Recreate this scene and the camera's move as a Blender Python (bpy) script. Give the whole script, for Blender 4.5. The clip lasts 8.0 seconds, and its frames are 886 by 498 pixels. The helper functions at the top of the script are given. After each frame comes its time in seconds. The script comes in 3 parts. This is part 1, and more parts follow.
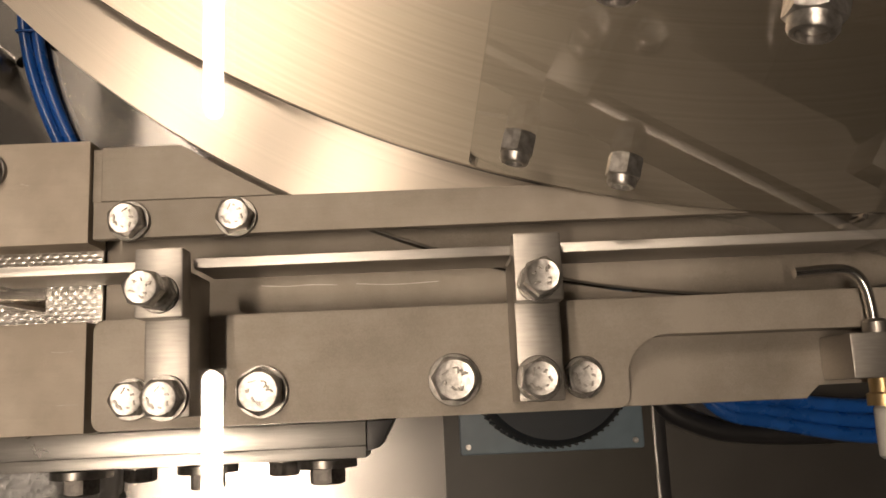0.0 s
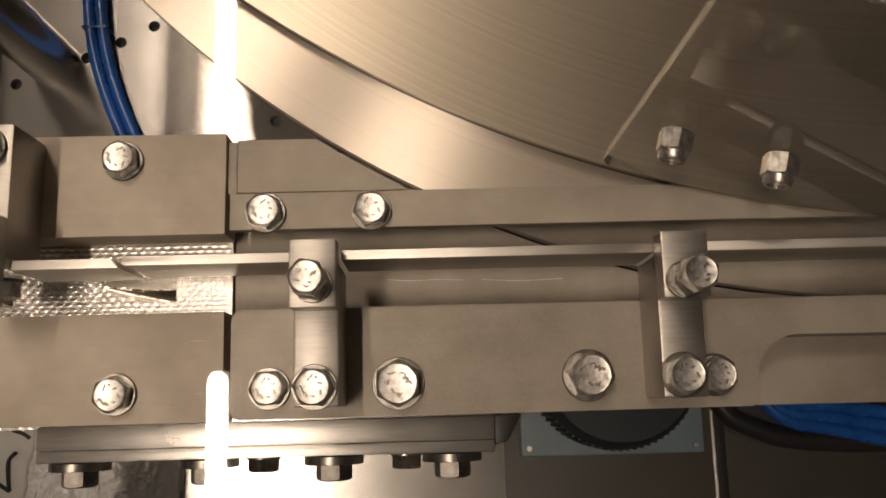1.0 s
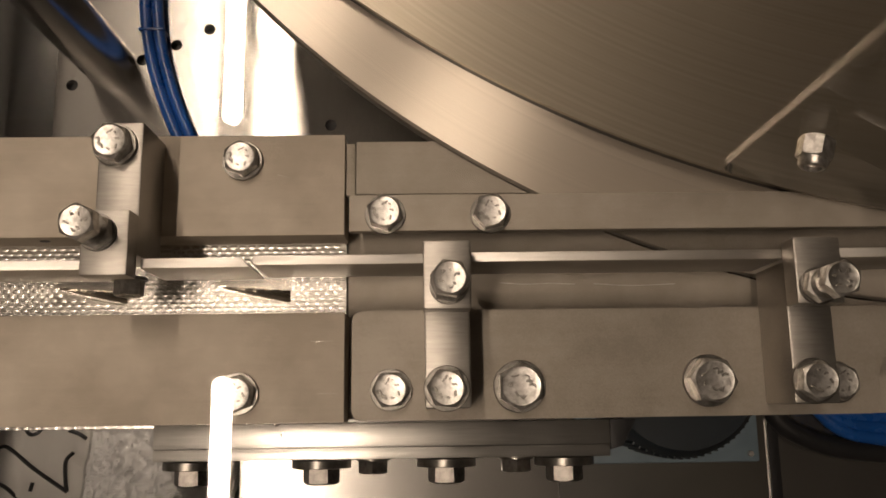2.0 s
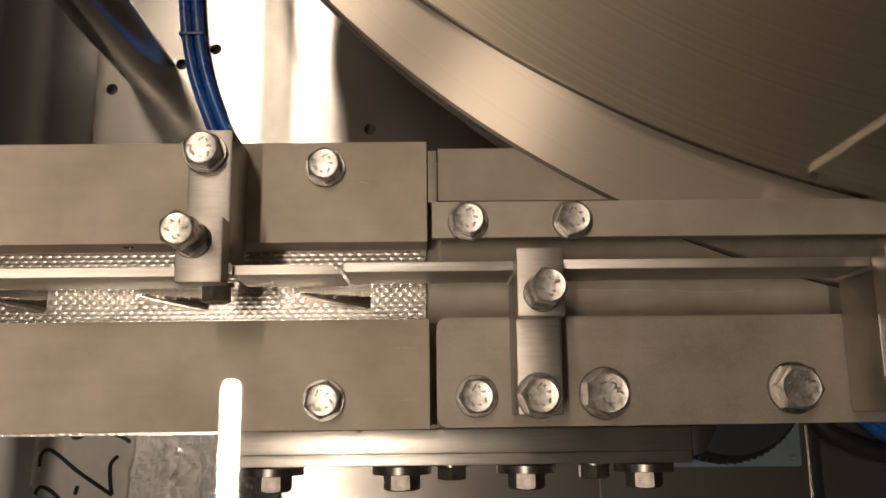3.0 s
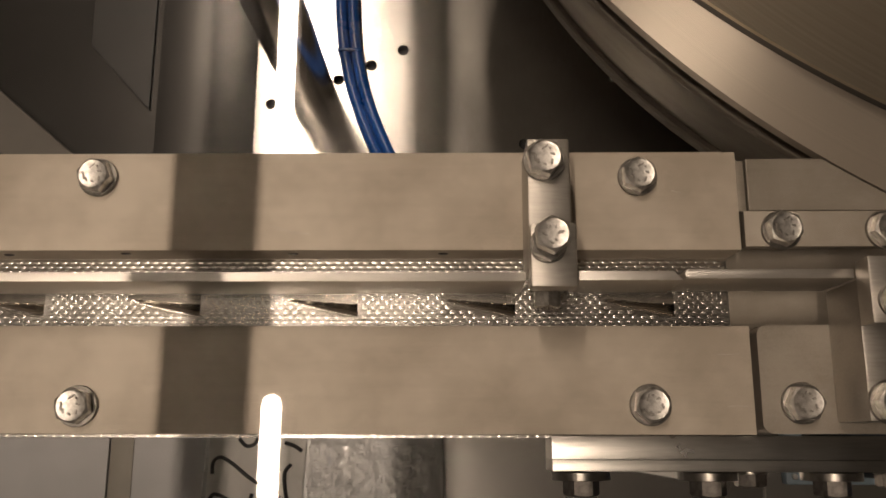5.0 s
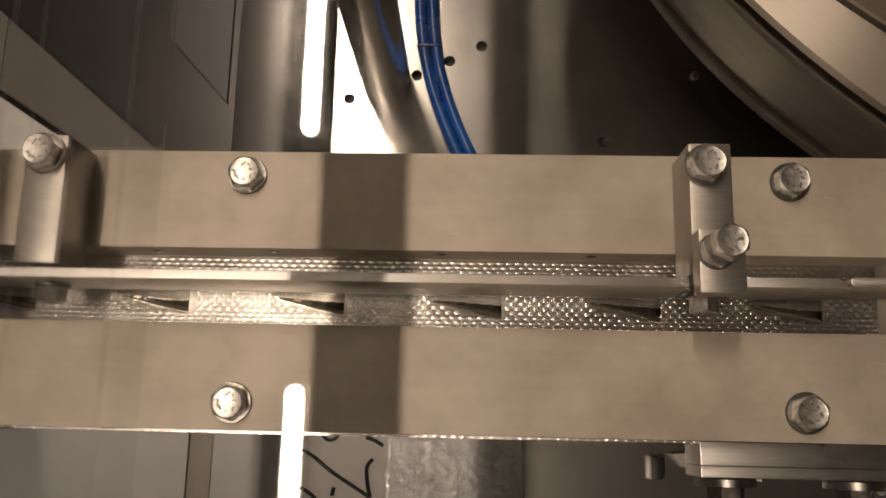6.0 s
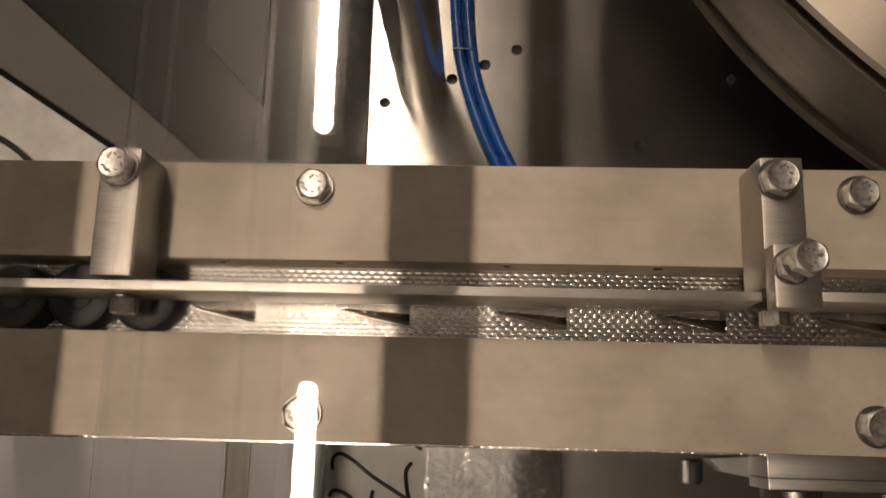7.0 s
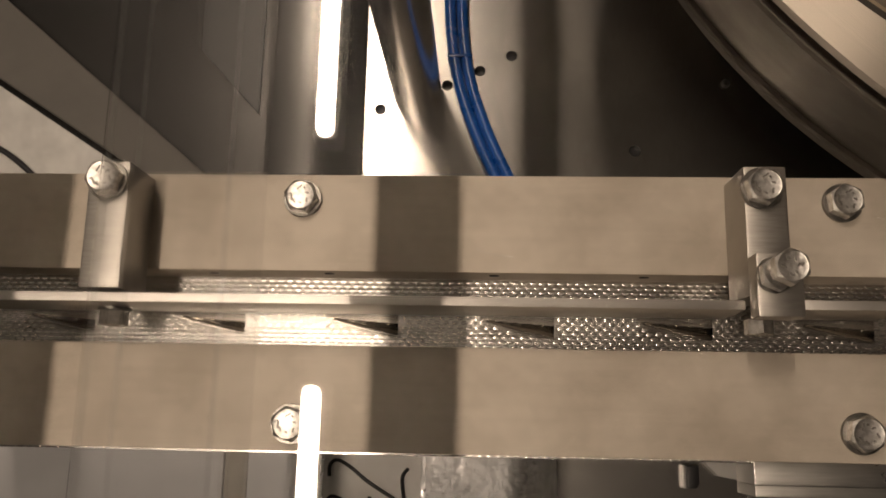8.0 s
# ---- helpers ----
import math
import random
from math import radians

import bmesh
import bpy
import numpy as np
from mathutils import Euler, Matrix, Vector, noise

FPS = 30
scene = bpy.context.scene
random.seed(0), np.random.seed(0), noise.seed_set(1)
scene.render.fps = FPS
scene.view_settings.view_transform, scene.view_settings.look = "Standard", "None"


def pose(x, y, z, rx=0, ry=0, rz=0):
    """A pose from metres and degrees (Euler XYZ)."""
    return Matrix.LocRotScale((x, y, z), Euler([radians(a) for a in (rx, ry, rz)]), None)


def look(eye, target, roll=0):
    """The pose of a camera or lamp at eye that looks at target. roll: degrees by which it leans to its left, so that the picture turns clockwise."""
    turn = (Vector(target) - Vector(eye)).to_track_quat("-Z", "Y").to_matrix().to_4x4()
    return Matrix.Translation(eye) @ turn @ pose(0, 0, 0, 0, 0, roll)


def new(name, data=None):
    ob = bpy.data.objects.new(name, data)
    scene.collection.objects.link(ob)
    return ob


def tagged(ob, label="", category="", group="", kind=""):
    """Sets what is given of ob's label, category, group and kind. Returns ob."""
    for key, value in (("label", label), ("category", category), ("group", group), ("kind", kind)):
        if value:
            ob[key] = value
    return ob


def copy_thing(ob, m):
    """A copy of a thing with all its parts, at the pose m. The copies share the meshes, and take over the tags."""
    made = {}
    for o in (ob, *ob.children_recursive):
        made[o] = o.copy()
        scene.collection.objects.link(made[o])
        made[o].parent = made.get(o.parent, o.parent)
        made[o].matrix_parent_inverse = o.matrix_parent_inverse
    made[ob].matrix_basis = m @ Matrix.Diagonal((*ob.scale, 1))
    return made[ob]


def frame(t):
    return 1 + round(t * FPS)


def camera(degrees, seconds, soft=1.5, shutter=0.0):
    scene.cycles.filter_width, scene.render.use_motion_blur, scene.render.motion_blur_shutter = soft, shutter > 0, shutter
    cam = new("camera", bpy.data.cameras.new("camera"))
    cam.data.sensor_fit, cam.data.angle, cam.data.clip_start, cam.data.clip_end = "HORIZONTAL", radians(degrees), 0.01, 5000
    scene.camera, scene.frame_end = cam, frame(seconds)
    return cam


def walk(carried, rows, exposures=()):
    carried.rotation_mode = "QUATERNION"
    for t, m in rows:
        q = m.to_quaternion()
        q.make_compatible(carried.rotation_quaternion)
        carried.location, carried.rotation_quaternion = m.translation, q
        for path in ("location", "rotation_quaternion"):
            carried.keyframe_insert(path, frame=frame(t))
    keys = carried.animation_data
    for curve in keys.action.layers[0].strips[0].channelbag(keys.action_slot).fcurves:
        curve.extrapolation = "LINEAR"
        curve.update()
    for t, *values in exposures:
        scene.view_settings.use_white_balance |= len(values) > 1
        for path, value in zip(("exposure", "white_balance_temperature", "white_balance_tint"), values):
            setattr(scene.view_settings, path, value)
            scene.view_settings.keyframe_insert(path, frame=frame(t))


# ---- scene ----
cam = camera(55.4, 8.0, soft=1.7)
PATH = [
    (0, (0.08912, -0.02525, 0.24884), (0.09350, 0.01824, 0.00270), 3.27),
    (0.5, (0.07097, -0.02630, 0.24945), (0.07524, 0.01826, 0.00349), 3.37),
    (1, (0.04901, -0.02746, 0.25075), (0.05338, 0.01785, 0.00493), 4.08),
    (1.5, (0.02733, -0.02890, 0.25055), (0.03219, 0.01795, 0.00503), 5.07),
    (3, (-0.01108, -0.02668, 0.25119), (-0.00773, 0.02144, 0.00589), 3.39),
    (3.5, (-0.03129, -0.02933, 0.25160), (-0.02832, 0.01985, 0.00650), 2.91),
    (4, (-0.05489, -0.03067, 0.25291), (-0.05377, 0.01990, 0.00809), 0.74),
    (4.5, (-0.07929, -0.03165, 0.25510), (-0.07955, 0.02056, 0.01061), -0.75),
    (5, (-0.10077, -0.03071, 0.25546), (-0.10438, 0.02287, 0.01130), -3.84),
    (6.5, (-0.15562, -0.02641, 0.25766), (-0.16579, 0.02398, 0.01300), -10.17),
    (7, (-0.16014, -0.02411, 0.25951), (-0.17158, 0.02617, 0.01488), -11.59),
    (7.5, (-0.15766, -0.02268, 0.26147), (-0.16993, 0.02765, 0.01690), -12.67),
    (8, (-0.15491, -0.02208, 0.26152), (-0.16740, 0.02892, 0.01709), -12.87),
]
EXPOSURES = [(0, 0.4), (0.5, 0.3), (1.0, 0.08), (1.5, -0.08), (3.0, -0.05), (5.0, 0.0), (8.0, 0.08)]
walk(cam, [(t, look(eye, target, roll)) for t, eye, target, roll in PATH], EXPOSURES)

# ---- world and lamps ----
world = bpy.data.worlds.new("hall_air")
scene.world = world
world.use_nodes = True
world.node_tree.nodes["Background"].inputs[0].default_value = (0.9, 0.86, 0.8, 1)
world.node_tree.nodes["Background"].inputs[1].default_value = 0.02
LAMP_POWER = 132.0
LAMP_COLOUR = (1.0, 0.79, 0.615)

MM = 0.001


# ---- materials ----
def shader(name):
    m = bpy.data.materials.new(name)
    m.use_nodes = True
    t = m.node_tree
    return m, t, t.nodes["Principled BSDF"]


def node(t, kind, **values):
    n = t.nodes.new(kind)
    for key, value in values.items():
        n.inputs[key.replace("_", " ")].default_value = value
    return n


def ramp(t, source, stops):
    r = t.nodes.new("ShaderNodeValToRGB")
    while len(r.color_ramp.elements) < len(stops):
        r.color_ramp.elements.new(0.5)
    for e, (p, c) in zip(r.color_ramp.elements, stops):
        e.position, e.color = p, (*c, 1)
    t.links.new(source, r.inputs[0])
    return r.outputs[0]


def span(t, source, low, high):
    r = node(t, "ShaderNodeMapRange")
    r.inputs[3].default_value, r.inputs[4].default_value = low, high
    t.links.new(source, r.inputs[0])
    return r.outputs[0]


def coords(t, scale, where="Object"):
    c = t.nodes.new("ShaderNodeTexCoord")
    m = node(t, "ShaderNodeMapping")
    m.inputs["Scale"].default_value = scale
    t.links.new(c.outputs[where], m.inputs[0])
    return m.outputs[0]


def noise_tex(t, vector, size, detail=4.0, rough=0.55):
    n = node(t, "ShaderNodeTexNoise", Scale=size, Detail=detail, Roughness=rough)
    t.links.new(vector, n.inputs["Vector"])
    return n.outputs[0]


def bumped(t, p, height, strength, distance=0.0002):
    b = node(t, "ShaderNodeBump", Strength=strength, Distance=distance)
    t.links.new(height, b.inputs["Height"])
    t.links.new(b.outputs[0], p.inputs["Normal"])


def metal(name, dark, light, rough, spread=0.08, grain=(1, 1, 1), grain_size=2500, bump=0.15, stain=18, relief=0.0001, streak=0.0, haze=0.0, metallic=1.0):
    """A metal with a fine grain (stretched for a brushed one), broad stains and a slightly uneven gloss."""
    m, t, p = shader(name)
    p.inputs["Metallic"].default_value = metallic
    broad = noise_tex(t, coords(t, (1, 1, 1)), stain, 5, 0.6)
    fine = noise_tex(t, coords(t, grain), grain_size, 3)
    both = node(t, "ShaderNodeMath")
    both.operation = "MULTIPLY_ADD"
    t.links.new(fine, both.inputs[0])
    both.inputs[1].default_value = 0.35
    t.links.new(broad, both.inputs[2])
    if streak:
        lines = node(t, "ShaderNodeMath")
        lines.operation = "MULTIPLY_ADD"
        t.links.new(noise_tex(t, coords(t, (0.03, 1, 1)), 600, 4, 0.6), lines.inputs[0])
        lines.inputs[1].default_value = streak
        t.links.new(both.outputs[0], lines.inputs[2])
        shift = node(t, "ShaderNodeMath")
        shift.operation = "SUBTRACT"
        t.links.new(lines.outputs[0], shift.inputs[0])
        shift.inputs[1].default_value = streak * 0.5
        both = shift
    t.links.new(ramp(t, both.outputs[0], [(0.5, dark), (0.86, light)]), p.inputs["Base Color"])
    t.links.new(span(t, broad, rough - spread, rough + spread), p.inputs["Roughness"])
    bumped(t, p, fine, bump, relief)
    if haze:
        dull = node(t, "ShaderNodeBsdfGlossy", Roughness=0.62, Color=(*light, 1))
        mix = node(t, "ShaderNodeMixShader", Fac=haze)
        t.links.new(p.outputs[0], mix.inputs[1])
        t.links.new(dull.outputs[0], mix.inputs[2])
        t.links.new(mix.outputs[0], t.nodes["Material Output"].inputs[0])
    return m


def plain(name, colour, rough, metallic=0.0, vary=0.25, size=60, bump=0.2, grain=800):
    m, t, p = shader(name)
    p.inputs["Metallic"].default_value = metallic
    v = coords(t, (1, 1, 1))
    broad = noise_tex(t, v, size, 5, 0.6)
    low = tuple(c * (1 - vary) for c in colour)
    t.links.new(ramp(t, broad, [(0.3, low), (0.7, colour)]), p.inputs["Base Color"])
    t.links.new(span(t, broad, rough - 0.08, rough + 0.08), p.inputs["Roughness"])
    bumped(t, p, noise_tex(t, v, grain, 3), bump)
    return m


BLASTED = metal("blasted_stainless_steel", (0.5, 0.445, 0.37), (0.78, 0.715, 0.625), 0.72, 0.06, stain=26, streak=0.1, relief=0.00002, metallic=0.5)
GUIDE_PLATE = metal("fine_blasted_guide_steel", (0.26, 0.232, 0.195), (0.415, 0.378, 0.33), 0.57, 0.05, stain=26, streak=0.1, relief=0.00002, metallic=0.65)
# dull bolt steel, with the shade below the bar also put into its colour
DULL_SHADED_BOLT = metal("dull_shaded_bolt_steel", (0.1, 0.094, 0.087), (0.25, 0.235, 0.22), 0.38, 0.08, grain_size=900, bump=1.0, stain=300, relief=0.00007)
BOLT = metal("bolt_steel", (0.48, 0.46, 0.43), (0.92, 0.9, 0.87), 0.36, 0.12, grain_size=700, bump=1.0, stain=420, relief=0.00012)
WASHER = metal("dark_washer_steel", (0.2, 0.19, 0.175), (0.36, 0.345, 0.32), 0.32, 0.08, stain=300)
BRACKET = metal("brushed_bracket_steel", (0.33, 0.315, 0.29), (0.54, 0.515, 0.48), 0.42, 0.05, (0.12, 1, 1), 1500, 0.5, relief=0.00006)
GUIDE = metal("ground_guide_steel", (0.55, 0.53, 0.5), (0.75, 0.72, 0.68), 0.42, 0.06, (0.08, 1, 1), 2200, 0.2)
ALU = metal("sawn_aluminium", (0.42, 0.41, 0.39), (0.64, 0.63, 0.6), 0.29, 0.06, (0.06, 1, 1), 1500, 0.5)
TRACK = metal("dimpled_track_steel", (0.5, 0.48, 0.45), (0.85, 0.83, 0.79), 0.25, 0.03, stain=60, relief=0.00002)
# glossier track steel, darkened in colour for the shade inside the louvres
LOUVRE = metal("shaded_louvre_steel", (0.36, 0.34, 0.31), (0.58, 0.55, 0.5), 0.22, 0.04, stain=60)
DECK = metal("rolled_deck_steel", (0.42, 0.41, 0.39), (0.6, 0.58, 0.55), 0.19, 0.015, (1, 0.1, 1), 900, 0.1, 9, relief=0.000004, haze=0.08)
POLISHED = metal("polished_rod_steel", (0.62, 0.6, 0.57), (0.82, 0.8, 0.77), 0.2, 0.04)
RUBBER = plain("grey_black_rubber", (0.035, 0.037, 0.04), 0.5)
BLACK = plain("black_plastic", (0.02, 0.02, 0.022), 0.4)
HOSE = plain("blue_polyurethane", (0.015, 0.115, 0.48), 0.28, vary=0.35, size=40)
BLUE_PAINT = plain("grey_blue_paint", (0.2, 0.27, 0.33), 0.45)
FAN = plain("dark_blue_casting", (0.012, 0.022, 0.032), 0.5)
BRASS = metal("dull_brass", (0.4, 0.28, 0.13), (0.66, 0.5, 0.27), 0.35)
EDGE = plain("brown_grey_edging", (0.27, 0.25, 0.22), 0.5, vary=0.15)
SHEET = plain("dull_grey_sheet", (0.085, 0.08, 0.07), 0.5, vary=0.3, size=14)
REFLECTION_DARK = plain("dark_reflection_tone", (0.03, 0.031, 0.03), 0.35, vary=0.2, size=20)
WHITE_PLASTIC = plain("white_plastic", (0.75, 0.74, 0.71), 0.4)
GREY_PANEL = plain("light_grey_sheet", (0.46, 0.465, 0.48), 0.5, vary=0.1)
PROFILE = plain("dull_grey_coating", (0.15, 0.14, 0.125), 0.55, vary=0.2, size=20)
WALL = plain("painted_wall", (0.3, 0.29, 0.27), 0.7, size=2, bump=0.1, grain=90)
CEILING = plain("ceiling_paint", (0.13, 0.125, 0.12), 0.8, size=2, bump=0.1, grain=90)
FLOOR = plain("grey_floor_resin", (0.25, 0.25, 0.25), 0.4, size=3, bump=0.1, grain=60)
PAPER = plain("white_label_paper", (0.85, 0.84, 0.82), 0.6, vary=0.08)
INK = plain("black_marker_ink", (0.012, 0.012, 0.014), 0.4)
DARK_STEEL = metal("dull_dark_steel", (0.15, 0.147, 0.143), (0.2, 0.196, 0.19), 0.25, 0.015, stain=7, relief=0.00001, haze=0.1)


def brushed_disc(name, dark, light, brushed=1.0, dulled=0.27):
    m, t, p = shader(name)
    p.inputs["Metallic"].default_value = 1
    p.inputs["Anisotropic"].default_value = brushed
    p.inputs["Anisotropic Rotation"].default_value = 0.25
    tangent = t.nodes.new("ShaderNodeTangent")
    tangent.direction_type, tangent.axis = "RADIAL", "Z"
    t.links.new(tangent.outputs[0], p.inputs["Tangent"])
    c = t.nodes.new("ShaderNodeTexCoord")
    length = t.nodes.new("ShaderNodeVectorMath")
    length.operation = "LENGTH"
    t.links.new(c.outputs["Object"], length.inputs[0])
    n = node(t, "ShaderNodeTexNoise", Scale=900.0, Detail=4.0)
    n.noise_dimensions = "1D"
    t.links.new(length.outputs["Value"], n.inputs["W"])
    broad = noise_tex(t, coords(t, (1, 1, 1)), 9, 5)
    t.links.new(ramp(t, n.outputs[0], [(0.3, dark), (0.75, light)]), p.inputs["Base Color"])
    t.links.new(span(t, broad, 0.33, 0.39), p.inputs["Roughness"])
    dull = node(t, "ShaderNodeBsdfGlossy", Roughness=0.6, Color=(*dark, 1))
    mix = node(t, "ShaderNodeMixShader", Fac=dulled)
    t.links.new(p.outputs[0], mix.inputs[1])
    t.links.new(dull.outputs[0], mix.inputs[2])
    t.links.new(mix.outputs[0], t.nodes["Material Output"].inputs[0])
    return m


DISC = brushed_disc("circle_brushed_steel", (0.66, 0.6, 0.52), (0.78, 0.71, 0.62), 1.0, 0.42)
COVER = brushed_disc("dark_brushed_steel", (0.36, 0.322, 0.262), (0.41, 0.367, 0.3), 0.25, 0.08)


def crinkled(name):
    """Clear film over white: a dull body under a bright wet gloss with sharp fine creases."""
    m, t, p = shader(name)
    v = coords(t, (1, 1, 1))
    t.links.new(ramp(t, noise_tex(t, v, 40, 5, 0.6), [(0.3, (0.74, 0.75, 0.76)), (0.7, (0.9, 0.9, 0.9))]), p.inputs["Base Color"])
    p.inputs["Roughness"].default_value = 0.3
    p.inputs["Coat Weight"].default_value = 1.0
    p.inputs["Coat Roughness"].default_value = 0.05
    p.inputs["Coat IOR"].default_value = 2.0
    b = node(t, "ShaderNodeBump", Strength=1.0, Distance=0.006)
    t.links.new(noise_tex(t, coords(t, (1, 0.45, 1)), 85, 1.5, 0.5), b.inputs["Height"])
    t.links.new(b.outputs[0], p.inputs["Normal"])
    t.links.new(b.outputs[0], p.inputs["Coat Normal"])
    return m


FILM = crinkled("crinkled_clear_film")


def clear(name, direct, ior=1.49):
    """Clear acrylic: light goes straight through, and the surface mirrors by Fresnel. direct: the glass share that
    holds lamp light back, to cast shade.
    """
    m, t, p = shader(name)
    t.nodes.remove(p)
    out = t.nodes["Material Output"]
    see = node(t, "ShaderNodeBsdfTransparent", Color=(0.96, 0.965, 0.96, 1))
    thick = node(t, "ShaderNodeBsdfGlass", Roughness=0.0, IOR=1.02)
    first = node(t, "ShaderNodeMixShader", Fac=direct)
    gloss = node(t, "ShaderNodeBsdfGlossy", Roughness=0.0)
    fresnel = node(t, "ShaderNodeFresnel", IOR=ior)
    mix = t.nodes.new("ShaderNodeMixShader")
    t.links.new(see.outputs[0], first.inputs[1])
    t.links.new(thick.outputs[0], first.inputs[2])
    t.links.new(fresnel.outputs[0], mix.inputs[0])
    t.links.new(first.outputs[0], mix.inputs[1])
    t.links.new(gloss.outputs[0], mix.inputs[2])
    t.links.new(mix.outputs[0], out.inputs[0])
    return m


PANE = clear("clear_acrylic", 0.0)
PANEL = clear("clear_panel_acrylic", 0.0, 1.5)


def milky(name, share):
    """A thin coat for narrow lines: mostly clear, a little white."""
    m, t, p = shader(name)
    p.inputs["Base Color"].default_value = (0.85, 0.85, 0.83, 1)
    p.inputs["Roughness"].default_value = 0.6
    see = node(t, "ShaderNodeBsdfTransparent", Color=(1, 1, 1, 1))
    fac = span(t, noise_tex(t, coords(t, (1, 0.15, 1)), 260, 4), share * 0.4, share * 1.6)
    mix = t.nodes.new("ShaderNodeMixShader")
    t.links.new(fac, mix.inputs[0])
    t.links.new(see.outputs[0], mix.inputs[1])
    t.links.new(p.outputs[0], mix.inputs[2])
    t.links.new(mix.outputs[0], t.nodes["Material Output"].inputs[0])
    return m


SHADE_FILM = clear("shading_film", 0.85)
PALE_LINE = milky("milky_clear", 0.05)


def glow(name, colour, strength):
    m, t, p = shader(name)
    p.inputs["Base Color"].default_value = (0.8, 0.8, 0.8, 1)
    p.inputs["Emission Color"].default_value = (*colour, 1)
    p.inputs["Emission Strength"].default_value = strength
    return m


LIT = glow("lit_diffuser", LAMP_COLOUR, LAMP_POWER)


# ---- building tools (millimetres in, metres out) ----
def thing(name, at, label, category, group="", kind=""):
    ob = new(name)
    ob.location = Vector(at) * MM
    ob.empty_display_size = 0.01
    return tagged(ob, label, category, group, kind)


def part(name, bm, material, parent=None, label="", smooth=True):
    """Links a bmesh, built in world millimetres, as one mesh under a thing or part."""
    where = Vector((0, 0, 0))
    up = parent
    while up is not None:
        where = where + up.location
        up = up.parent
    bm.transform(Matrix.Translation(-where) @ Matrix.Scale(MM, 4))
    bmesh.ops.recalc_face_normals(bm, faces=bm.faces)
    me = bpy.data.meshes.new(name)
    bm.to_mesh(me)
    bm.free()
    me.materials.append(material)
    if smooth:
        me.shade_smooth()
        me.set_sharp_from_angle(angle=radians(32))
    ob = new(name, me)
    ob.parent = parent
    return tagged(ob, label)


def structure(name, bm, material, label, category):
    return tagged(part(name, bm, material), label, category, kind="structure")


def box(x0, x1, y0, y1, z0, z1, bevel=0.4, bm=None):
    made = bmesh.new()
    bmesh.ops.create_cube(made, size=1)
    for v in made.verts:
        v.co = Vector((x0 if v.co.x < 0 else x1, y0 if v.co.y < 0 else y1, z0 if v.co.z < 0 else z1))
    if bevel:
        bmesh.ops.bevel(made, geom=made.edges[:], offset=bevel, segments=2, affect="EDGES", profile=0.6)
    return joined(bm, made)


def open_tray(bm, axis, value):
    """Leaves the far face of a clear sheet open, so that light crosses one surface."""
    for f in [f for f in bm.faces if all(abs(v.co[axis] - value) < 0.01 for v in f.verts)]:
        bm.faces.remove(f)
    return bm


def joined(bm, made):
    if bm is None:
        return made
    me = bpy.data.meshes.new("join")
    made.to_mesh(me)
    made.free()
    bm.from_mesh(me)
    bpy.data.meshes.remove(me)
    return bm


def prism(outline, z0, z1, bevel=0.3, bm=None):
    made = bmesh.new()
    low = [made.verts.new((x, y, z0)) for x, y in outline]
    high = [made.verts.new((x, y, z1)) for x, y in outline]
    n = len(outline)
    made.faces.new(low[::-1])
    top = made.faces.new(high)
    for i in range(n):
        made.faces.new((low[i], low[(i + 1) % n], high[(i + 1) % n], high[i]))
    if bevel:
        bmesh.ops.bevel(made, geom=top.edges[:], offset=bevel, segments=2, affect="EDGES", profile=0.6)
    return joined(bm, made)


def turned(profile, steps=48, m=Matrix(), bm=None):
    """A solid of revolution about z: profile is (radius, z) from the bottom axis to the top axis."""
    made = bmesh.new()
    rings = []
    for r, z in profile:
        if r < 1e-6:
            rings.append([made.verts.new((0, 0, z))])
        else:
            rings.append([made.verts.new((r * math.cos(2 * math.pi * i / steps), r * math.sin(2 * math.pi * i / steps), z)) for i in range(steps)])
    for a, b in zip(rings, rings[1:]):
        for i in range(steps):
            j = (i + 1) % steps
            quad = [a[i % len(a)], a[j % len(a)], b[j % len(b)], b[i % len(b)]]
            quad = [v for k, v in enumerate(quad) if v not in quad[:k]]
            if len(quad) > 2:
                made.faces.new(quad)
    made.transform(m)
    return joined(bm, made)


def arc(cx, cy, r, a0, a1, steps):
    return [(cx + r * math.cos(radians(a0 + (a1 - a0) * i / steps)), cy + r * math.sin(radians(a0 + (a1 - a0) * i / steps))) for i in range(steps + 1)]


def pipe(points, radius, sides=14, bm=None):
    """A round bar swept along a smooth line through the points."""
    pts = [Vector(p) for p in points]
    path = []
    for i in range(len(pts) - 1):
        a, b, c, d = pts[max(i - 1, 0)], pts[i], pts[i + 1], pts[min(i + 2, len(pts) - 1)]
        for k in range(8):
            s = k / 8
            path.append(0.5 * ((2 * b) + (c - a) * s + (2 * a - 5 * b + 4 * c - d) * s * s + (3 * b - a - 3 * c + d) * s ** 3))
    path.append(pts[-1])
    made = bmesh.new()
    side = Vector((0, 0, 1)) if abs((path[1] - path[0]).normalized().z) < 0.9 else Vector((1, 0, 0))
    rings = []
    for i, p in enumerate(path):
        way = (path[min(i + 1, len(path) - 1)] - path[max(i - 1, 0)]).normalized()
        u = side.cross(way).normalized()
        v = way.cross(u)
        side = v
        rings.append([made.verts.new(p + radius * (math.cos(2 * math.pi * k / sides) * u + math.sin(2 * math.pi * k / sides) * v)) for k in range(sides)])
    for a, b in zip(rings, rings[1:]):
        for k in range(sides):
            made.faces.new((a[k], a[(k + 1) % sides], b[(k + 1) % sides], b[k]))
    made.faces.new(rings[0][::-1])
    made.faces.new(rings[-1])
    return joined(bm, made)


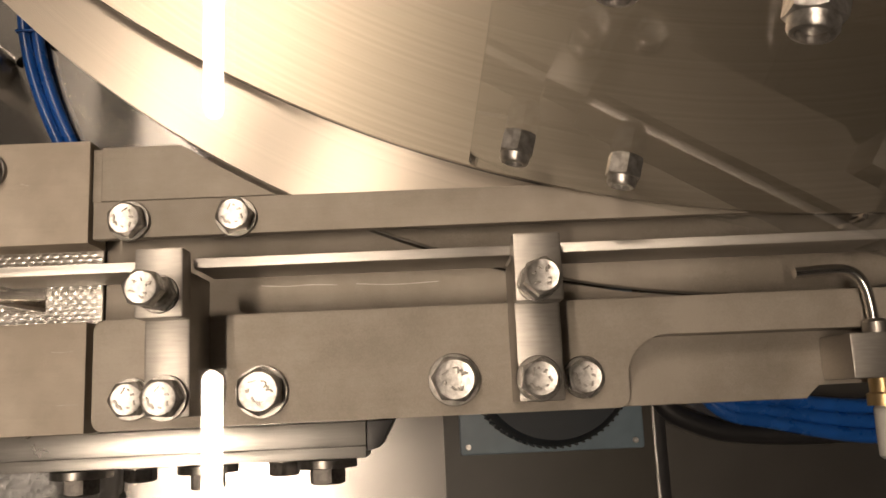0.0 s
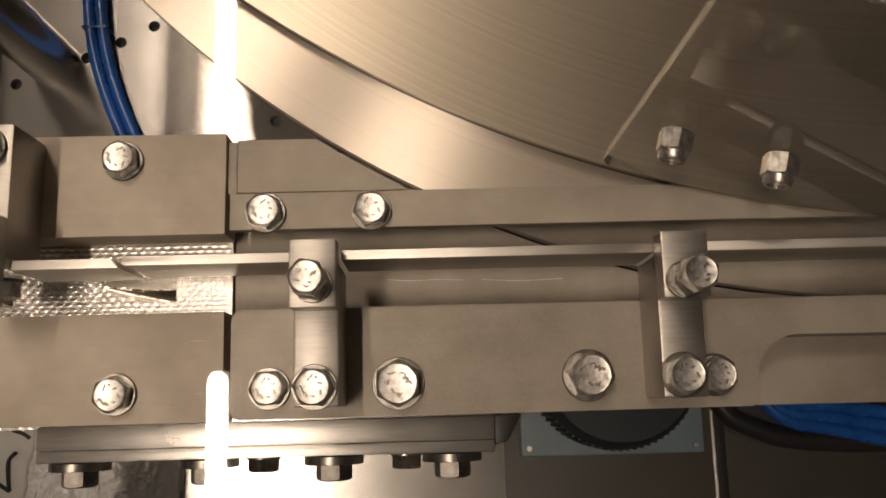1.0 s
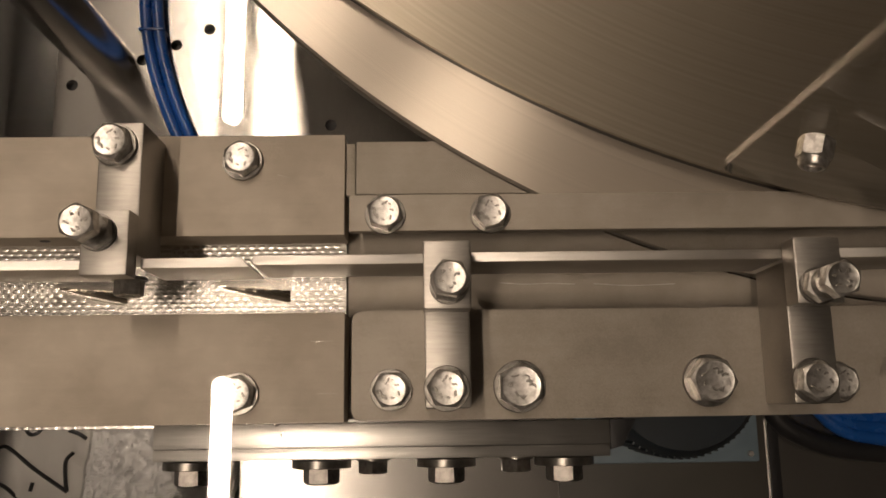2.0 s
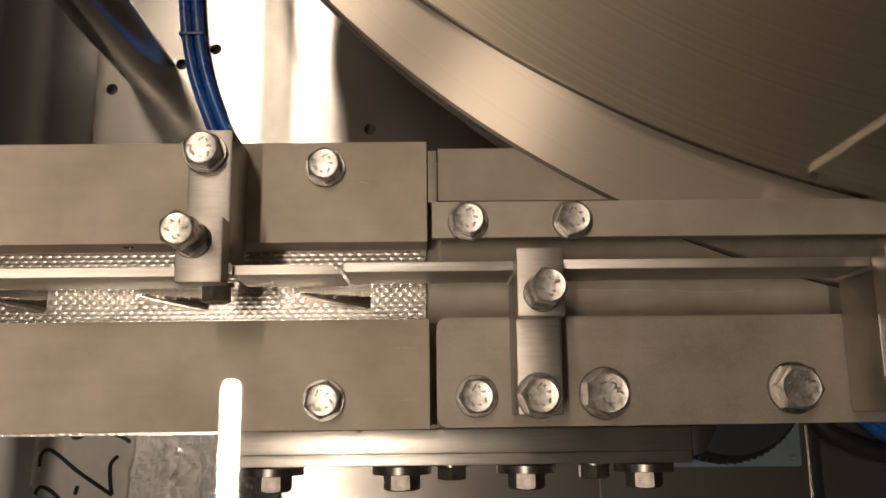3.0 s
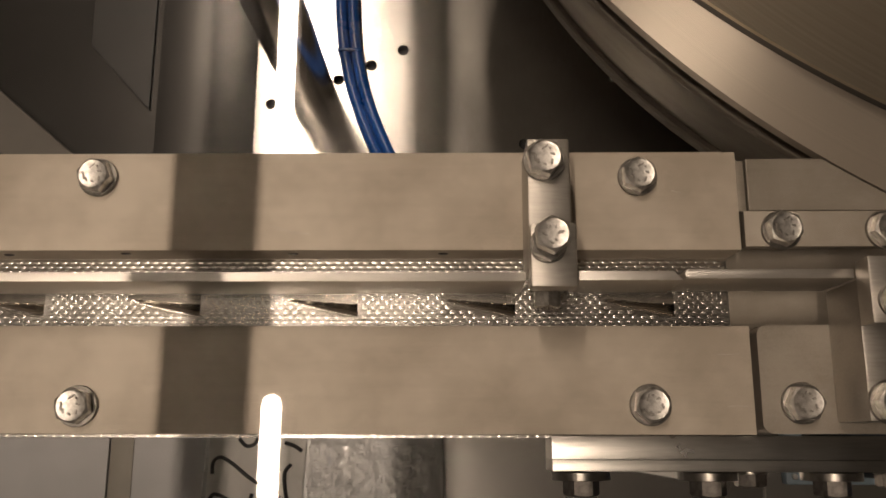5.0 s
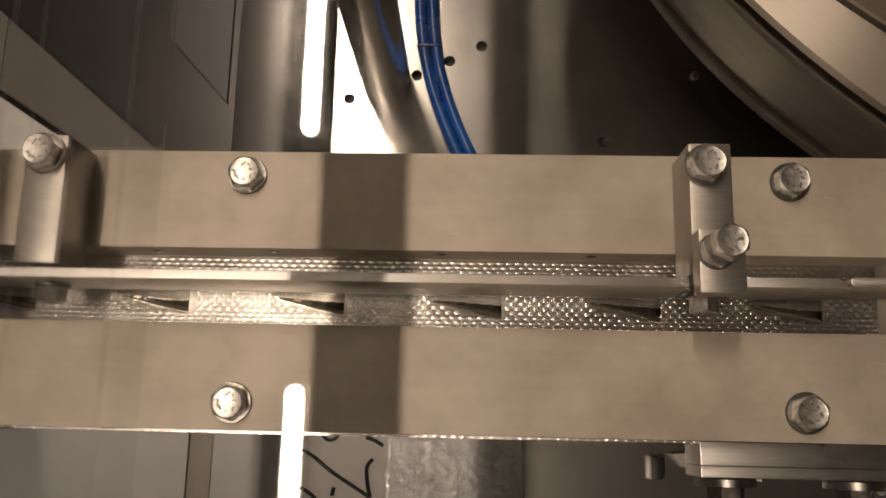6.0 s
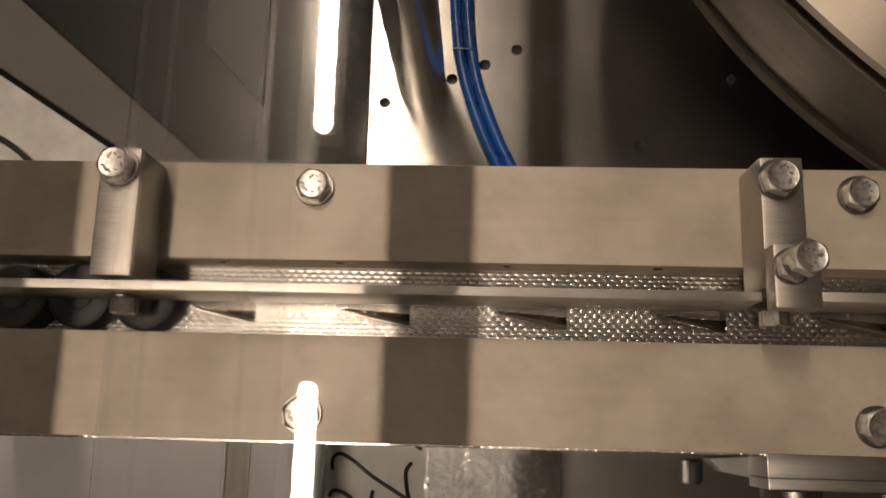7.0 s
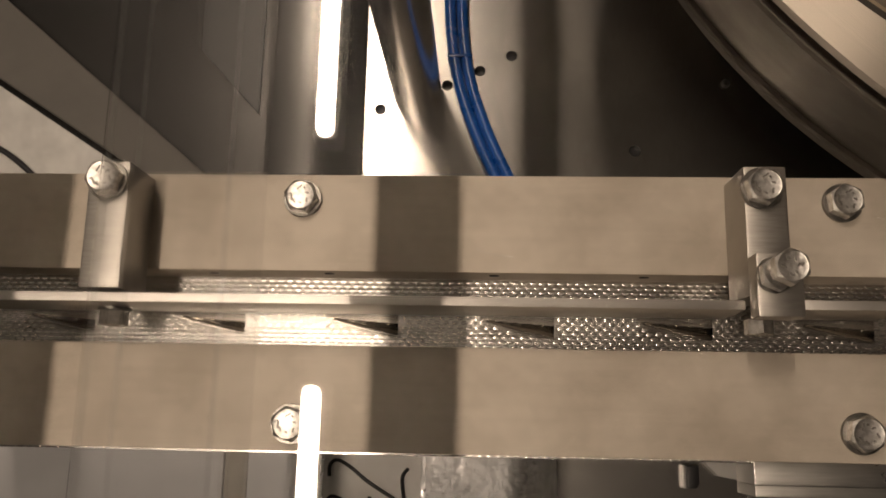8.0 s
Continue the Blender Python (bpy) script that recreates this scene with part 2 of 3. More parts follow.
def hex_solid(flats, z0, z1, chamfer_low=False, steps=48):
    """A hexagon with the round chamfer of a bolt head on top (and below for a nut)."""
    bm = bmesh.new()
    rim = 0.46 * flats

    def outline(i):
        a = 2 * math.pi * i / steps
        r = flats / 2 / math.cos((a + math.pi / 6) % (math.pi / 3) - math.pi / 6)
        return a, r

    def ring(z, fall, r_fix=None):
        out = []
        for i in range(steps):
            a, r = outline(i)
            q = r_fix or r
            out.append(bm.verts.new((q * math.cos(a), q * math.sin(a), z + fall * max(0.0, r - rim) * 0.6)))
        return out

    rings = [ring(z0, 0, rim), ring(z0, 1.0)] if chamfer_low else [ring(z0, 0)]
    rings += [ring(z1, -1.0), ring(z1, 0, rim), ring(z1, 0, rim * 0.9)]
    for v in rings[-1]:
        v.co.z -= 0.12
    for a, b in zip(rings, rings[1:]):
        for i in range(steps):
            bm.faces.new((a[i], a[(i + 1) % steps], b[(i + 1) % steps], b[i]))
    bm.faces.new(rings[0][::-1])
    bm.faces.new(rings[-1])
    return bm


def washer(inner, outer, z0, z1, bm=None):
    b = 0.15
    return turned([(inner, z0), (outer - b, z0), (outer, z0 + b), (outer, z1 - b), (outer - b, z1), (inner, z1), (inner, z0)], 48, bm=bm)


def marks(flats, z, seed):
    """Raised worn stampings on a head: short bars in a ring."""
    rng = random.Random(seed)
    bm = bmesh.new()
    a = 0.0
    while a < 5.6:
        r = flats * rng.uniform(0.22, 0.31)
        size = flats * rng.uniform(0.035, 0.085)
        line = [(size * rng.uniform(-1, 1) * 0.8, -size + size * i + rng.uniform(-0.1, 0.1), z + 0.02) for i in range(3)]
        made = pipe(line, rng.uniform(0.2, 0.34), 6)
        if rng.random() < 0.5:
            pipe([(-size * 0.7, size * rng.uniform(-0.6, 0.6), z), (0, 0, z + 0.03), (size * 0.7, size * rng.uniform(-0.6, 0.6), z)], 0.24, 6, made)
        made.transform(Matrix.Rotation(a, 4, "Z") @ Matrix.Translation((r, 0, 0)) @ Matrix.Rotation(rng.uniform(-0.9, 0.9), 4, "Z"))
        joined(bm, made)
        a += rng.uniform(0.35, 1.25)
    return bm


def bolt_model(flats, head, disc, thick, seed, label, stand=0.0, group="", steel=None):
    """hex_bolt > washer, head (> marking); stand: bare shank and lock nut under the head."""
    steel = steel or BOLT
    ob = thing("hex_bolt", (0, 0, 0), label, "bolt", group)
    part("washer", washer(flats * 0.3, disc / 2, 0, thick), WASHER, ob)
    if stand:
        nut = part("lock_nut", hex_solid(flats, thick, thick + flats * 0.42, True), steel, ob)
        part("shank", turned([(0, 0.1), (flats * 0.29, 0.1), (flats * 0.29, thick + stand + 0.2), (0, thick + stand + 0.2)], 24), steel, ob)
    z = thick + stand
    h = part("head", hex_solid(flats, z, z + head), steel, ob)
    part("marking", marks(flats, z + head - 0.08, seed), BRACKET, h)
    return ob


def placed(model, spots):
    """Puts a model at its first spot and copies of it at the rest; a spot is x, y, z and turn."""
    for i, (x, y, z, turn) in enumerate(spots):
        m = pose(x * MM, y * MM, z * MM, 0, 0, turn)
        if i == 0:
            model.matrix_basis = m
        else:
            copy_thing(model, m)


# ---- the hall ----
structure("floor", box(-6500, 6500, -6500, 6500, -1100, -1050, 0), FLOOR, "grey resin floor of the hall", "floor")
structure("ceiling", box(-6500, 6500, -6500, 6500, 4700, 4800, 0), CEILING, "plain pale ceiling of the hall", "ceiling")
structure("wall_north", box(-6500, 6500, 6500, 6600, -1050, 4700, 0), WALL, "plain pale painted wall", "wall")
structure("wall_south", box(-6500, 6500, -6600, -6500, -1050, 4700, 0), WALL, "plain pale painted wall", "wall")
structure("wall_east", box(6500, 6600, -6500, 6500, -1050, 4700, 0), WALL, "plain pale painted wall", "wall")
structure("wall_west", box(-6600, -6500, -6500, 6500, -1050, 4700, 0), WALL, "plain pale painted wall", "wall")


def luminaire(x, y0, y1):
    ob = thing("ceiling_light", (x, (y0 + y1) / 2, 4700), "long narrow white ceiling light, switched on", "lamp", "ceiling lights")
    part("housing", box(x - 75, x + 75, y0 - 10, y1 + 10, 4500, 4700, 4), WHITE_PLASTIC, ob)
    r = 50
    part("diffuser", prism(arc(x, y0 + r, r, 180, 360, 12) + arc(x, y1 - r, r, 0, 180, 12), 4455, 4499, 3), LIT, ob, "glowing white diffuser")


luminaire(-1062, 1550, 3050)
luminaire(-1062, -1330, 170)

# ---- machine base ----
deck = thing("machine_deck", (0, 200, -300), "rolled stainless deck plate with drilled holes", "machine deck", kind="structure")


HOLES = [(-137.5, 236), (-160, 224.5), (-183, 213.5), (-230, 195.5), (-52.5, 165.5)]


def deck_plate():
    bm = bmesh.new()
    x0, x1, y0, y1 = -241, 700, -500, 700
    outer = [bm.verts.new((x, y, -300)) for x, y in ((x0, y0), (x1, y0), (x1, y1), (x0, y1))]
    edges = [bm.edges.new((outer[i], outer[(i + 1) % 4])) for i in range(4)]
    rings = []
    for hx, hy in HOLES:
        ring = [bm.verts.new((x, y, -300)) for x, y in arc(hx, hy, 4.0, 0, 345, 23)]
        rings.append(ring)
        edges += [bm.edges.new((ring[i], ring[(i + 1) % 24])) for i in range(24)]
    bmesh.ops.triangle_fill(bm, edges=edges, use_beauty=True, use_dissolve=False)
    for ring in rings:
        low = [bm.verts.new(v.co + Vector((0, 0, -12))) for v in ring]
        for i in range(24):
            bm.faces.new((ring[i], ring[(i + 1) % 24], low[(i + 1) % 24], low[i]))
    low = [bm.verts.new(v.co + Vector((0, 0, -12))) for v in outer]
    for i in range(4):
        bm.faces.new((outer[i], outer[(i + 1) % 4], low[(i + 1) % 4], low[i]))
    return bm


part("plate", deck_plate(), DECK, deck, smooth=False)
# black discs added in the holes stand in for the shade down there
for hx, hy in HOLES:
    part("hole_shade", turned([(0, -311.8), (3.9, -311.8), (3.9, -306), (0, -306)], 24, Matrix.Translation((hx, hy, 0))), BLACK, deck, "black disc added for the shade inside the drilled hole")
structure("machine_floor", box(-900, 800, -600, 800, -330, -313, 1), DARK_STEEL, "dull dark steel floor inside the machine", "machine floor")
structure("machine_frame", box(-900, 800, -600, 800, -1050, -331, 2), DARK_STEEL, "steel machine cabinet", "machine cabinet")

# ---- feed disc ----
disc = thing("feed_disc", (204, 345, -60), "large circle-brushed stainless feed disc with a drum wall", "feed disc")
part("rim", prism(arc(204, 345, 344, -66, 246, 300), -8, -4, 0.4), DISC, disc, smooth=False)
part("turntable", turned([(0, -20), (341.6, -20), (342.3, -19.5), (342.3, -16.6), (341.9, -16.2), (0, -16.2)], 240, Matrix.Translation((204, 345, 0))), GUIDE_PLATE, disc)
part("drum", turned([(270, -118), (307, -118), (336, -20.2), (270, -20.2)], 220, Matrix.Translation((204, 345, 0))), GUIDE_PLATE, disc)
part("flange", turned([(270, -125), (309, -125), (310.5, -124), (310.5, -119), (309.5, -118.1), (270, -118.1)], 220, Matrix.Translation((204, 345, 0))), GUIDE_PLATE, disc)
part("pedestal", turned([(0, -300), (150, -300), (150, -125.5), (0, -125.5)], 96, Matrix.Translation((204, 345, 0))), DARK_STEEL, disc)

cover = thing("disc_cover", (204, 345, 0), "brushed stainless cover plate lying on the feed disc", "cover plate")
# black ring added under the plate's edge for the shaded line of the step
part("edge_shade_ring", turned([(392, -3.95), (398.0, -3.95), (398.0, 0.1), (392, 0.1)], 300, Matrix.Translation((226.5, 422.8, 0))), BLACK, cover)
part("plate", prism(arc(226.5, 422.8, 398.6, 205, 335, 120), 0.12, 1.8, 0.3), COVER, cover, smooth=False)

# ---- left-hand track and rails ----
TRACK_X0, TRACK_X1 = -520, -13
LOUVRES = [-30.5 - 50.9 * k for k in range(10)]
base = thing("track_base", (-260, 12, -300), "stainless track bed carried on two legs", "track bed")
part("bed", box(TRACK_X0, 60, -30, 55, -30, -17.1, 0.5), BLASTED, base)
part("leg", box(-60, -20, 0, 25, -300, -30, 1), DARK_STEEL, base)
part("leg", box(-480, -440, 0, 25, -313, -30, 1), DARK_STEEL, base)

track = thing("vibrating_track", (-260, 12, -17), "dimpled stainless track sheet with punched air louvres", "track")


def track_sheet():
    bm = bmesh.new()
    box(TRACK_X0, TRACK_X1, -31.9, 6, -17, -14, 0, bm)
    box(TRACK_X0, TRACK_X1, 15, 56, -17, -14, 0, bm)
    right = TRACK_X1
    for x in LOUVRES + [None]:
        if x is None or x - 24 < TRACK_X0:
            box(TRACK_X0, right, 6, 15, -17, -14, 0, bm)
            break
        box(x, right, 6, 15, -17, -14, 0, bm)
        right = x - 24
    return bm


def louvre(x):
    """A punched air louvre: the sheet falls away to a slit, and ends at an upright lip."""
    bm = bmesh.new()
    nx, ny = 24, 30
    grid = []
    for i in range(nx + 1):
        u = i / nx
        row = []
        for j in range(ny + 1):
            v = j / ny
            y = 6 + 9 * v
            slit = 0.64 - 0.2 * u
            foot = slit * (1 - u)
            if foot < v < slit:
                fall = 2.3 * u * ((v - foot) / (slit - foot + 1e-6)) ** 1.4
            elif v >= slit:
                fall = -0.25 * u * (1 - (v - slit) / (1 - slit))
            else:
                fall = 0
            if j in (0, ny):
                fall = 0
            row.append(bm.verts.new((x - 24 + 24 * u, y, -14 - fall)))
        grid.append(row)
    grid.append([bm.verts.new((x, 6 + 9 * j / ny, -14)) for j in range(ny + 1)])
    for a, b in zip(grid, grid[1:]):
        for j in range(ny):
            q = (a[j], b[j], b[j + 1], a[j + 1])
            if (q[1].co - q[0].co).length > 1e-4 or (q[2].co - q[3].co).length > 1e-4:
                bm.faces.new(q)
    return bm


def dimples():
    """Staggered pressed dimples, one low rounded block each."""
    verts, faces = [], []
    row, y = 0, -31.3
    while y < 25.6:
        if y < -31 or y > 0.4:
            x = TRACK_X1 - 1.5 - (1.5 if row % 2 else 0)
            while x > -345:
                inside = 5.6 < y < 15.4 and any(l - 23 < x < l + 0.9 and y > 6 + 9 * 0.6 * (1 - (x - l + 24) / 24) - 1.0 for l in LOUVRES)
                if not inside:
                    n = len(verts)
                    for r, h in ((1.0, 0.0), (0.86, 0.045), (0.58, 0.076)):
                        for k in range(12):
                            a = math.pi * (k + 0.5) / 6
                            c, d = math.cos(a), math.sin(a)
                            verts.append(((x + 1.18 * r * math.copysign(abs(c) ** 0.9, c)) * MM, (y + 0.68 * r * math.copysign(abs(d) ** 0.9, d)) * MM, (-14.02 + h) * MM))
                    verts.append((x * MM, y * MM, -13.934 * MM))
                    for k in range(12):
                        j = (k + 1) % 12
                        faces.append((n + k, n + j, n + 12 + j, n + 12 + k))
                        faces.append((n + 12 + k, n + 12 + j, n + 24 + j, n + 24 + k))
                        faces.append((n + 24 + k, n + 24 + j, n + 36))
                x -= 3.0
        row += 1
        y += 1.5
    return verts, faces


part("sheet", track_sheet(), TRACK, track, smooth=False)
for x in LOUVRES[:8]:
    part("louvre", louvre(x), LOUVRE, track)
me = bpy.data.meshes.new("dimple_rows")
dimple_verts, dimple_faces = dimples()
me.from_pydata(dimple_verts, [], dimple_faces)
me.materials.append(TRACK)
me.shade_smooth()
rows = tagged(new("dimple_rows", me), kind="stuff")
rows.parent = track
rows.location = -track.location

upper = thing("upper_rail", (-270, 41, -14), "bead-blasted stainless rail bar bolted beside the track", "rail")
part("bar", box(TRACK_X0, -12.4, 25, 56.7, -13.9, 0, 0.3), BLASTED, upper)
lower = thing("lower_rail", (-270, -15, -14), "bead-blasted stainless rail bar with faint scratches", "rail")
part("bar", box(TRACK_X0, -12, -30.8, 1.4, -13.5, 0, 0.3), BLASTED, lower)

for rail, line in ((upper, ((-158, 32.6), (-152, 30.8), (-146, 30.2))), (upper, ((-33, 44), (-30, 43.2))), (lower, ((-15.6, -7), (-19, -7.2), (-22, -7.1))), (lower, ((-14, -22.5), (-18, -22.4), (-20, -22.6)))):
    part("scratch", pipe([(x, y, 0) for x, y in line], 0.06, 6), BOLT, rail, "fine bright scratch")

for rail, x, y, z in ((upper, -104.5, 24.95, -5), (upper, -152, 24.95, -5), (upper, -205, 24.95, -4.5), (upper, -243, 24.95, -6)):
    part("weld_spot", turned([(0, -0.3), (1.5, -0.3), (1.1, 0.25), (0, 0.35)], 14, pose(x, y, z, 90, 0, 0) @ Matrix.Diagonal((1.3, 0.8, 1, 1))), BLACK, rail, "dark weld spot")

# ---- right-hand guides ----
guide_l = thing("lower_guide", (100, -14, -17), "bead-blasted stainless guide plate with a rounded cut-out", "guide plate")
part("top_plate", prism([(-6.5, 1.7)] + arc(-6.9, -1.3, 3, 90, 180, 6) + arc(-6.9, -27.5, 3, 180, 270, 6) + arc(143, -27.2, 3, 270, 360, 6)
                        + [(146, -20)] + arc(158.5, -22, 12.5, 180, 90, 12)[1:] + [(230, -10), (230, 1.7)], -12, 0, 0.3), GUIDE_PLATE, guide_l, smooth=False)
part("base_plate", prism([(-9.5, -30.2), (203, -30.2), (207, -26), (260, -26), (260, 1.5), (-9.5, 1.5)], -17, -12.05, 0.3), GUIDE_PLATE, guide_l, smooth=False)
floor_strip = thing("channel_floor", (100, 14, -17), "plain stainless channel floor beside the feed disc", "channel floor")
rim_x = lambda y: 204 - math.sqrt(343.7 ** 2 - (y - 345) ** 2)
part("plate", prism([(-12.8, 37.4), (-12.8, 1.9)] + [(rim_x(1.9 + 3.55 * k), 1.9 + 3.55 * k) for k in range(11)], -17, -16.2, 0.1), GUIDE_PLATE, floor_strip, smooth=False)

part("scratch", pipe([(36, 12.2, -16.2), (44, 11.7, -16.2), (52, 11.9, -16.2), (60, 11.5, -16.2)], 0.08, 6), BOLT, floor_strip, "fine bright scratch")
part("scratch", pipe([(66, 11.6, -16.2), (78, 10.9, -16.2), (92, 11.3, -16.2)], 0.07, 6), BOLT, floor_strip, "fine bright scratch")

guide_u = thing("upper_guide", (90, 32, -4), "narrow bead-blasted stainless guide bar over the feed disc", "guide bar")
part("bar", box(-11, 330, 26, 37.4, -3.9, 0, 0.3), GUIDE_PLATE, guide_u)
spacer = thing("spacer_block", (10, 46, -17), "stainless spacer plate cut to the curve of the disc", "spacer")


edge = lambda y: 204 - math.sqrt(346.5 ** 2 - (y - 345) ** 2)
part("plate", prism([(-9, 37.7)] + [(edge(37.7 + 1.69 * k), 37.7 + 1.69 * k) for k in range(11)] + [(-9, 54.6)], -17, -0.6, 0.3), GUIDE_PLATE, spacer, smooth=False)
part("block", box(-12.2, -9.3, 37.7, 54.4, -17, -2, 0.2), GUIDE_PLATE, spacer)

# ---- guide bar over the channel ----
for x0, x1, y, lab in ((-520, -80.8, 12.9, "long ground steel hold-down strip over the track"), (-66.4, -37.2, 13.2, "short ground steel hold-down strip with a mitred end"),
                       (-36, 11.6, 13.7, "short ground steel hold-down strip with a rounded end"), (24.8, 111.8, 14, "ground steel hold-down strip over the channel"),
                       (124.6, 340, 14.2, "long ground steel hold-down strip over the disc")):
    ob = thing("hold_down_strip", ((x0 + x1) / 2, y, -1), lab, "guide strip", "hold-down strips")
    if x1 == -37.2:
        made = prism([(x0, y - 1.4), (x1 + 1, y - 1.4), (x1 - 1.6, y + 1.4), (x0, y + 1.4)], -1.5, 20.3, 0.5)
    elif x0 == -36:
        made = prism([(x1, y - 1.4), (x1, y + 1.4)] + arc(x0 + 1.4, y, 1.4, 90, 270, 8), -1.5, 20.3, 0.5)
    else:
        made = box(x0, x1, y - 1.4, y + 1.4, -1.5, 20.3, 0.5)
    part("blade", made, GUIDE, ob)

# ---- brackets ----
def bracket(x, y0, y1, label, clamp=None):
    ob = thing("guide_bracket", (x, (y0 + y1) / 2, 0), label, "bracket", "guide brackets")
    part("arm", box(x - 6.2, x + 6.2, y0, y1, 0.02, 20.5, 0.8), BRACKET, ob)
    if clamp:
        part("clamp", box(x - 6.4, x + 6.4, *clamp, 20.5, 28.4, 0.8), BRACKET, ob)
    return ob


bracket(18, -27.2, 11.9, "brushed steel bracket arm with clamp block", (-1.4, 17.2))
bracket(118, -27.2, 11.9, "brushed steel bracket arm with clamp block", (-1.0, 17.2))
bracket(-73.6, 15.5, 54, "brushed steel bracket arm with clamp block", (8.6, 26.6))
bracket(-269, 15.5, 54.6, "brushed steel bracket arm without a clamp")

# ---- bolts ----
m6 = bolt_model(9.5, 4.0, 12.3, 1.3, 3, "stainless hex bolt with washer, stamped head", group="small hex bolts")
placed(m6, [(0, 31, 0, 10), (32, 31, 0, 40), (-43.6, 48.3, 0, 5), (-213.8, 48.5, 0, 20), (-43, -22.2, 0, 50), (-213.8, -22.7, 0, 12),
            (1.7, -21.6, 0, 33), (132.8, -21, 0, 8), (17.6, -22, 20.5, 25), (117.2, -21.2, 20.5, 55), (-75, 47, 20.5, 14), (-269, 48.4, 20.5, 42)])
m8 = bolt_model(12, 5.3, 15.2, 1.5, 5, "large stainless hex bolt with washer, stamped head", group="large hex bolts")
placed(m8, [(39.3, -21.1, 0, 0), (95.1, -20.1, 0, 24)])
set_screw = bolt_model(8.6, 4.2, 10.2, 1.0, 8, "long hex bolt with lock nut on a clamp block", 9.6, "clamp bolts")
placed(set_screw, [(18.3, 4.8, 28.4, 20), (117.2, 3.6, 28.4, 48), (-75.3, 20.1, 28.4, 5)])
side = bolt_model(7.4, 4.6, 10, 1.0, 11, "hex bolt clamping the hold-down strip", group="strip bolts")
side.matrix_basis = pose(-73.6 * MM, 11.3 * MM, 7.5 * MM, 90, 0, 0)
copy_thing(side, pose(-269 * MM, 11.3 * MM, 7.5 * MM, 90, 0, 0))

# ---- aluminium bar under the joint ----
alu = thing("joint_bar", (0, -37, -30), "sawn aluminium bar joining the two rail beds", "aluminium bar")
part("bar", box(-71, 68, -38.3, -31.1, -32, -12.6, 0.25), ALU, alu)
part("bar", box(-70.9, 67.9, -41.9, -38.4, -32, -12.68, 0.25), ALU, alu)
plug = thing("end_bracket", (72, -36, -30), "black plastic end bracket beside the aluminium bar", "end bracket")
part("body", prism([(68.2, -31), (68.2, -40), (72, -39), (76.5, -31)], -34, -13, 0.4), BLACK, plug)
hang = bolt_model(10, 5, 18.5, 2.6, 21, "dull, shade-darkened hex bolt with wide washer in the aluminium bar", group="bar bolts", steel=DULL_SHADED_BOLT)
for i, x in enumerate((-61, -21, 18, 55)):
    m = pose(x * MM, -42.2 * MM, -22 * MM, 90, 0, 0) @ pose(0, 0, 0, 0, 0, 30 + 4 * i)
    if i == 0:
        hang.matrix_basis = m
    else:
        copy_thing(hang, m)
small = bolt_model(9, 4, 11, 1.0, 23, "dull, shade-darkened lower hex bolt in the aluminium bar", group="bar bolts", steel=DULL_SHADED_BOLT)
for i, x in enumerate((-5.3, 40.5)):
    m = pose(x * MM, -42.2 * MM, -29 * MM, 90, 0, 0)
    if i == 0:
        small.matrix_basis = m
    else:
        copy_thing(small, m)

# ---- above the deck ----
post = thing("support_post", (-209, 203, -300), "round polished steel support post standing on the deck", "post")
part("rod", turned([(0, -300), (17, -300), (17, 40), (16, 41), (0, 41)], 48, Matrix.Translation((-204, 209, 0))), POLISHED, post)

for dx, lab in ((-4.2, "blue pneumatic hose lying on the deck"), (4.2, "blue pneumatic hose lying on the deck")):
    ob = thing("air_hose", (-150, 150, -296), lab, "hose", "blue hoses")
    part("tube", pipe([(-176 + dx, 420, -292), (-178 + dx, 300, -292), (-174 + dx, 232, -292), (-160 + dx, 180, -292), (-132 + dx, 120, -292), (-80 + dx, 20, -292)], 4), HOSE, ob)
stud = thing("deck_screw", (11, 214.6, -300), "small bright screw head in the deck", "screw")
part("head", turned([(0, -299.9), (3, -299.9), (3, -297.8), (2.2, -297), (0, -296.8)], 20, Matrix.Translation((11, 214.6, 0))), BOLT, stud)
clip = thing("cable_tie", (-174, 231, -292), "blue cable tie round the blue hoses", "cable tie")
part("band", box(-182.6, -165.6, 230, 232, -299.9, -287.4, 0.6), HOSE, clip)

# ---- below the rails ----
motor = thing("drive_motor", (150, -40, -300), "dark finned motor on a grey-blue plate", "motor")
part("mount", box(104, 219, -61, 40, -297.5, -288, 2), BLUE_PAINT, motor)
fins = bmesh.new()
turned([(0, -288), (47, -288), (47, -240), (43, -232), (0, -231)], 64, Matrix.Translation((157, -8, 0)), fins)
for k in range(72):
    made = box(44, 48.6, -0.7, 0.7, -287, -243, 0.4)
    made.transform(Matrix.Translation((157, -8, 0)) @ Matrix.Rotation(2 * math.pi * k / 72, 4, "Z"))
    joined(fins, made)
part("housing", fins, FAN, motor, "dark finned motor housing")
for x, y in ((109, -56), (213, -56)):
    part("screw", turned([(0, -288), (1.8, -288), (1.8, -286.5), (1.4, -286), (0, -286)], 20, Matrix.Translation((x, y, 0))), BOLT, motor)

cable = thing("power_cable", (280, -50, -300), "thick dark grey power cable on the deck", "cable")
part("sheath", pipe([(225, 20, -290), (230, -30, -290), (256, -49, -291), (292, -56, -292), (350, -57, -292), (420, -50, -292)], 6.5), BLACK, cable)
for k, y in enumerate((-30, -40, -50)):
    ob = thing("air_hose", (310, y, -296), "blue pneumatic hose running beside the motor", "hose", "blue hoses")
    part("tube", pipe([(230, 10 + 5 * k, -288), (262, -28 - 4 * k, -284), (300, -35 - 7 * k, -282), (360, -42 - 9 * k, -282), (430, -40 - 9 * k, -282)], 4.5), HOSE, ob)
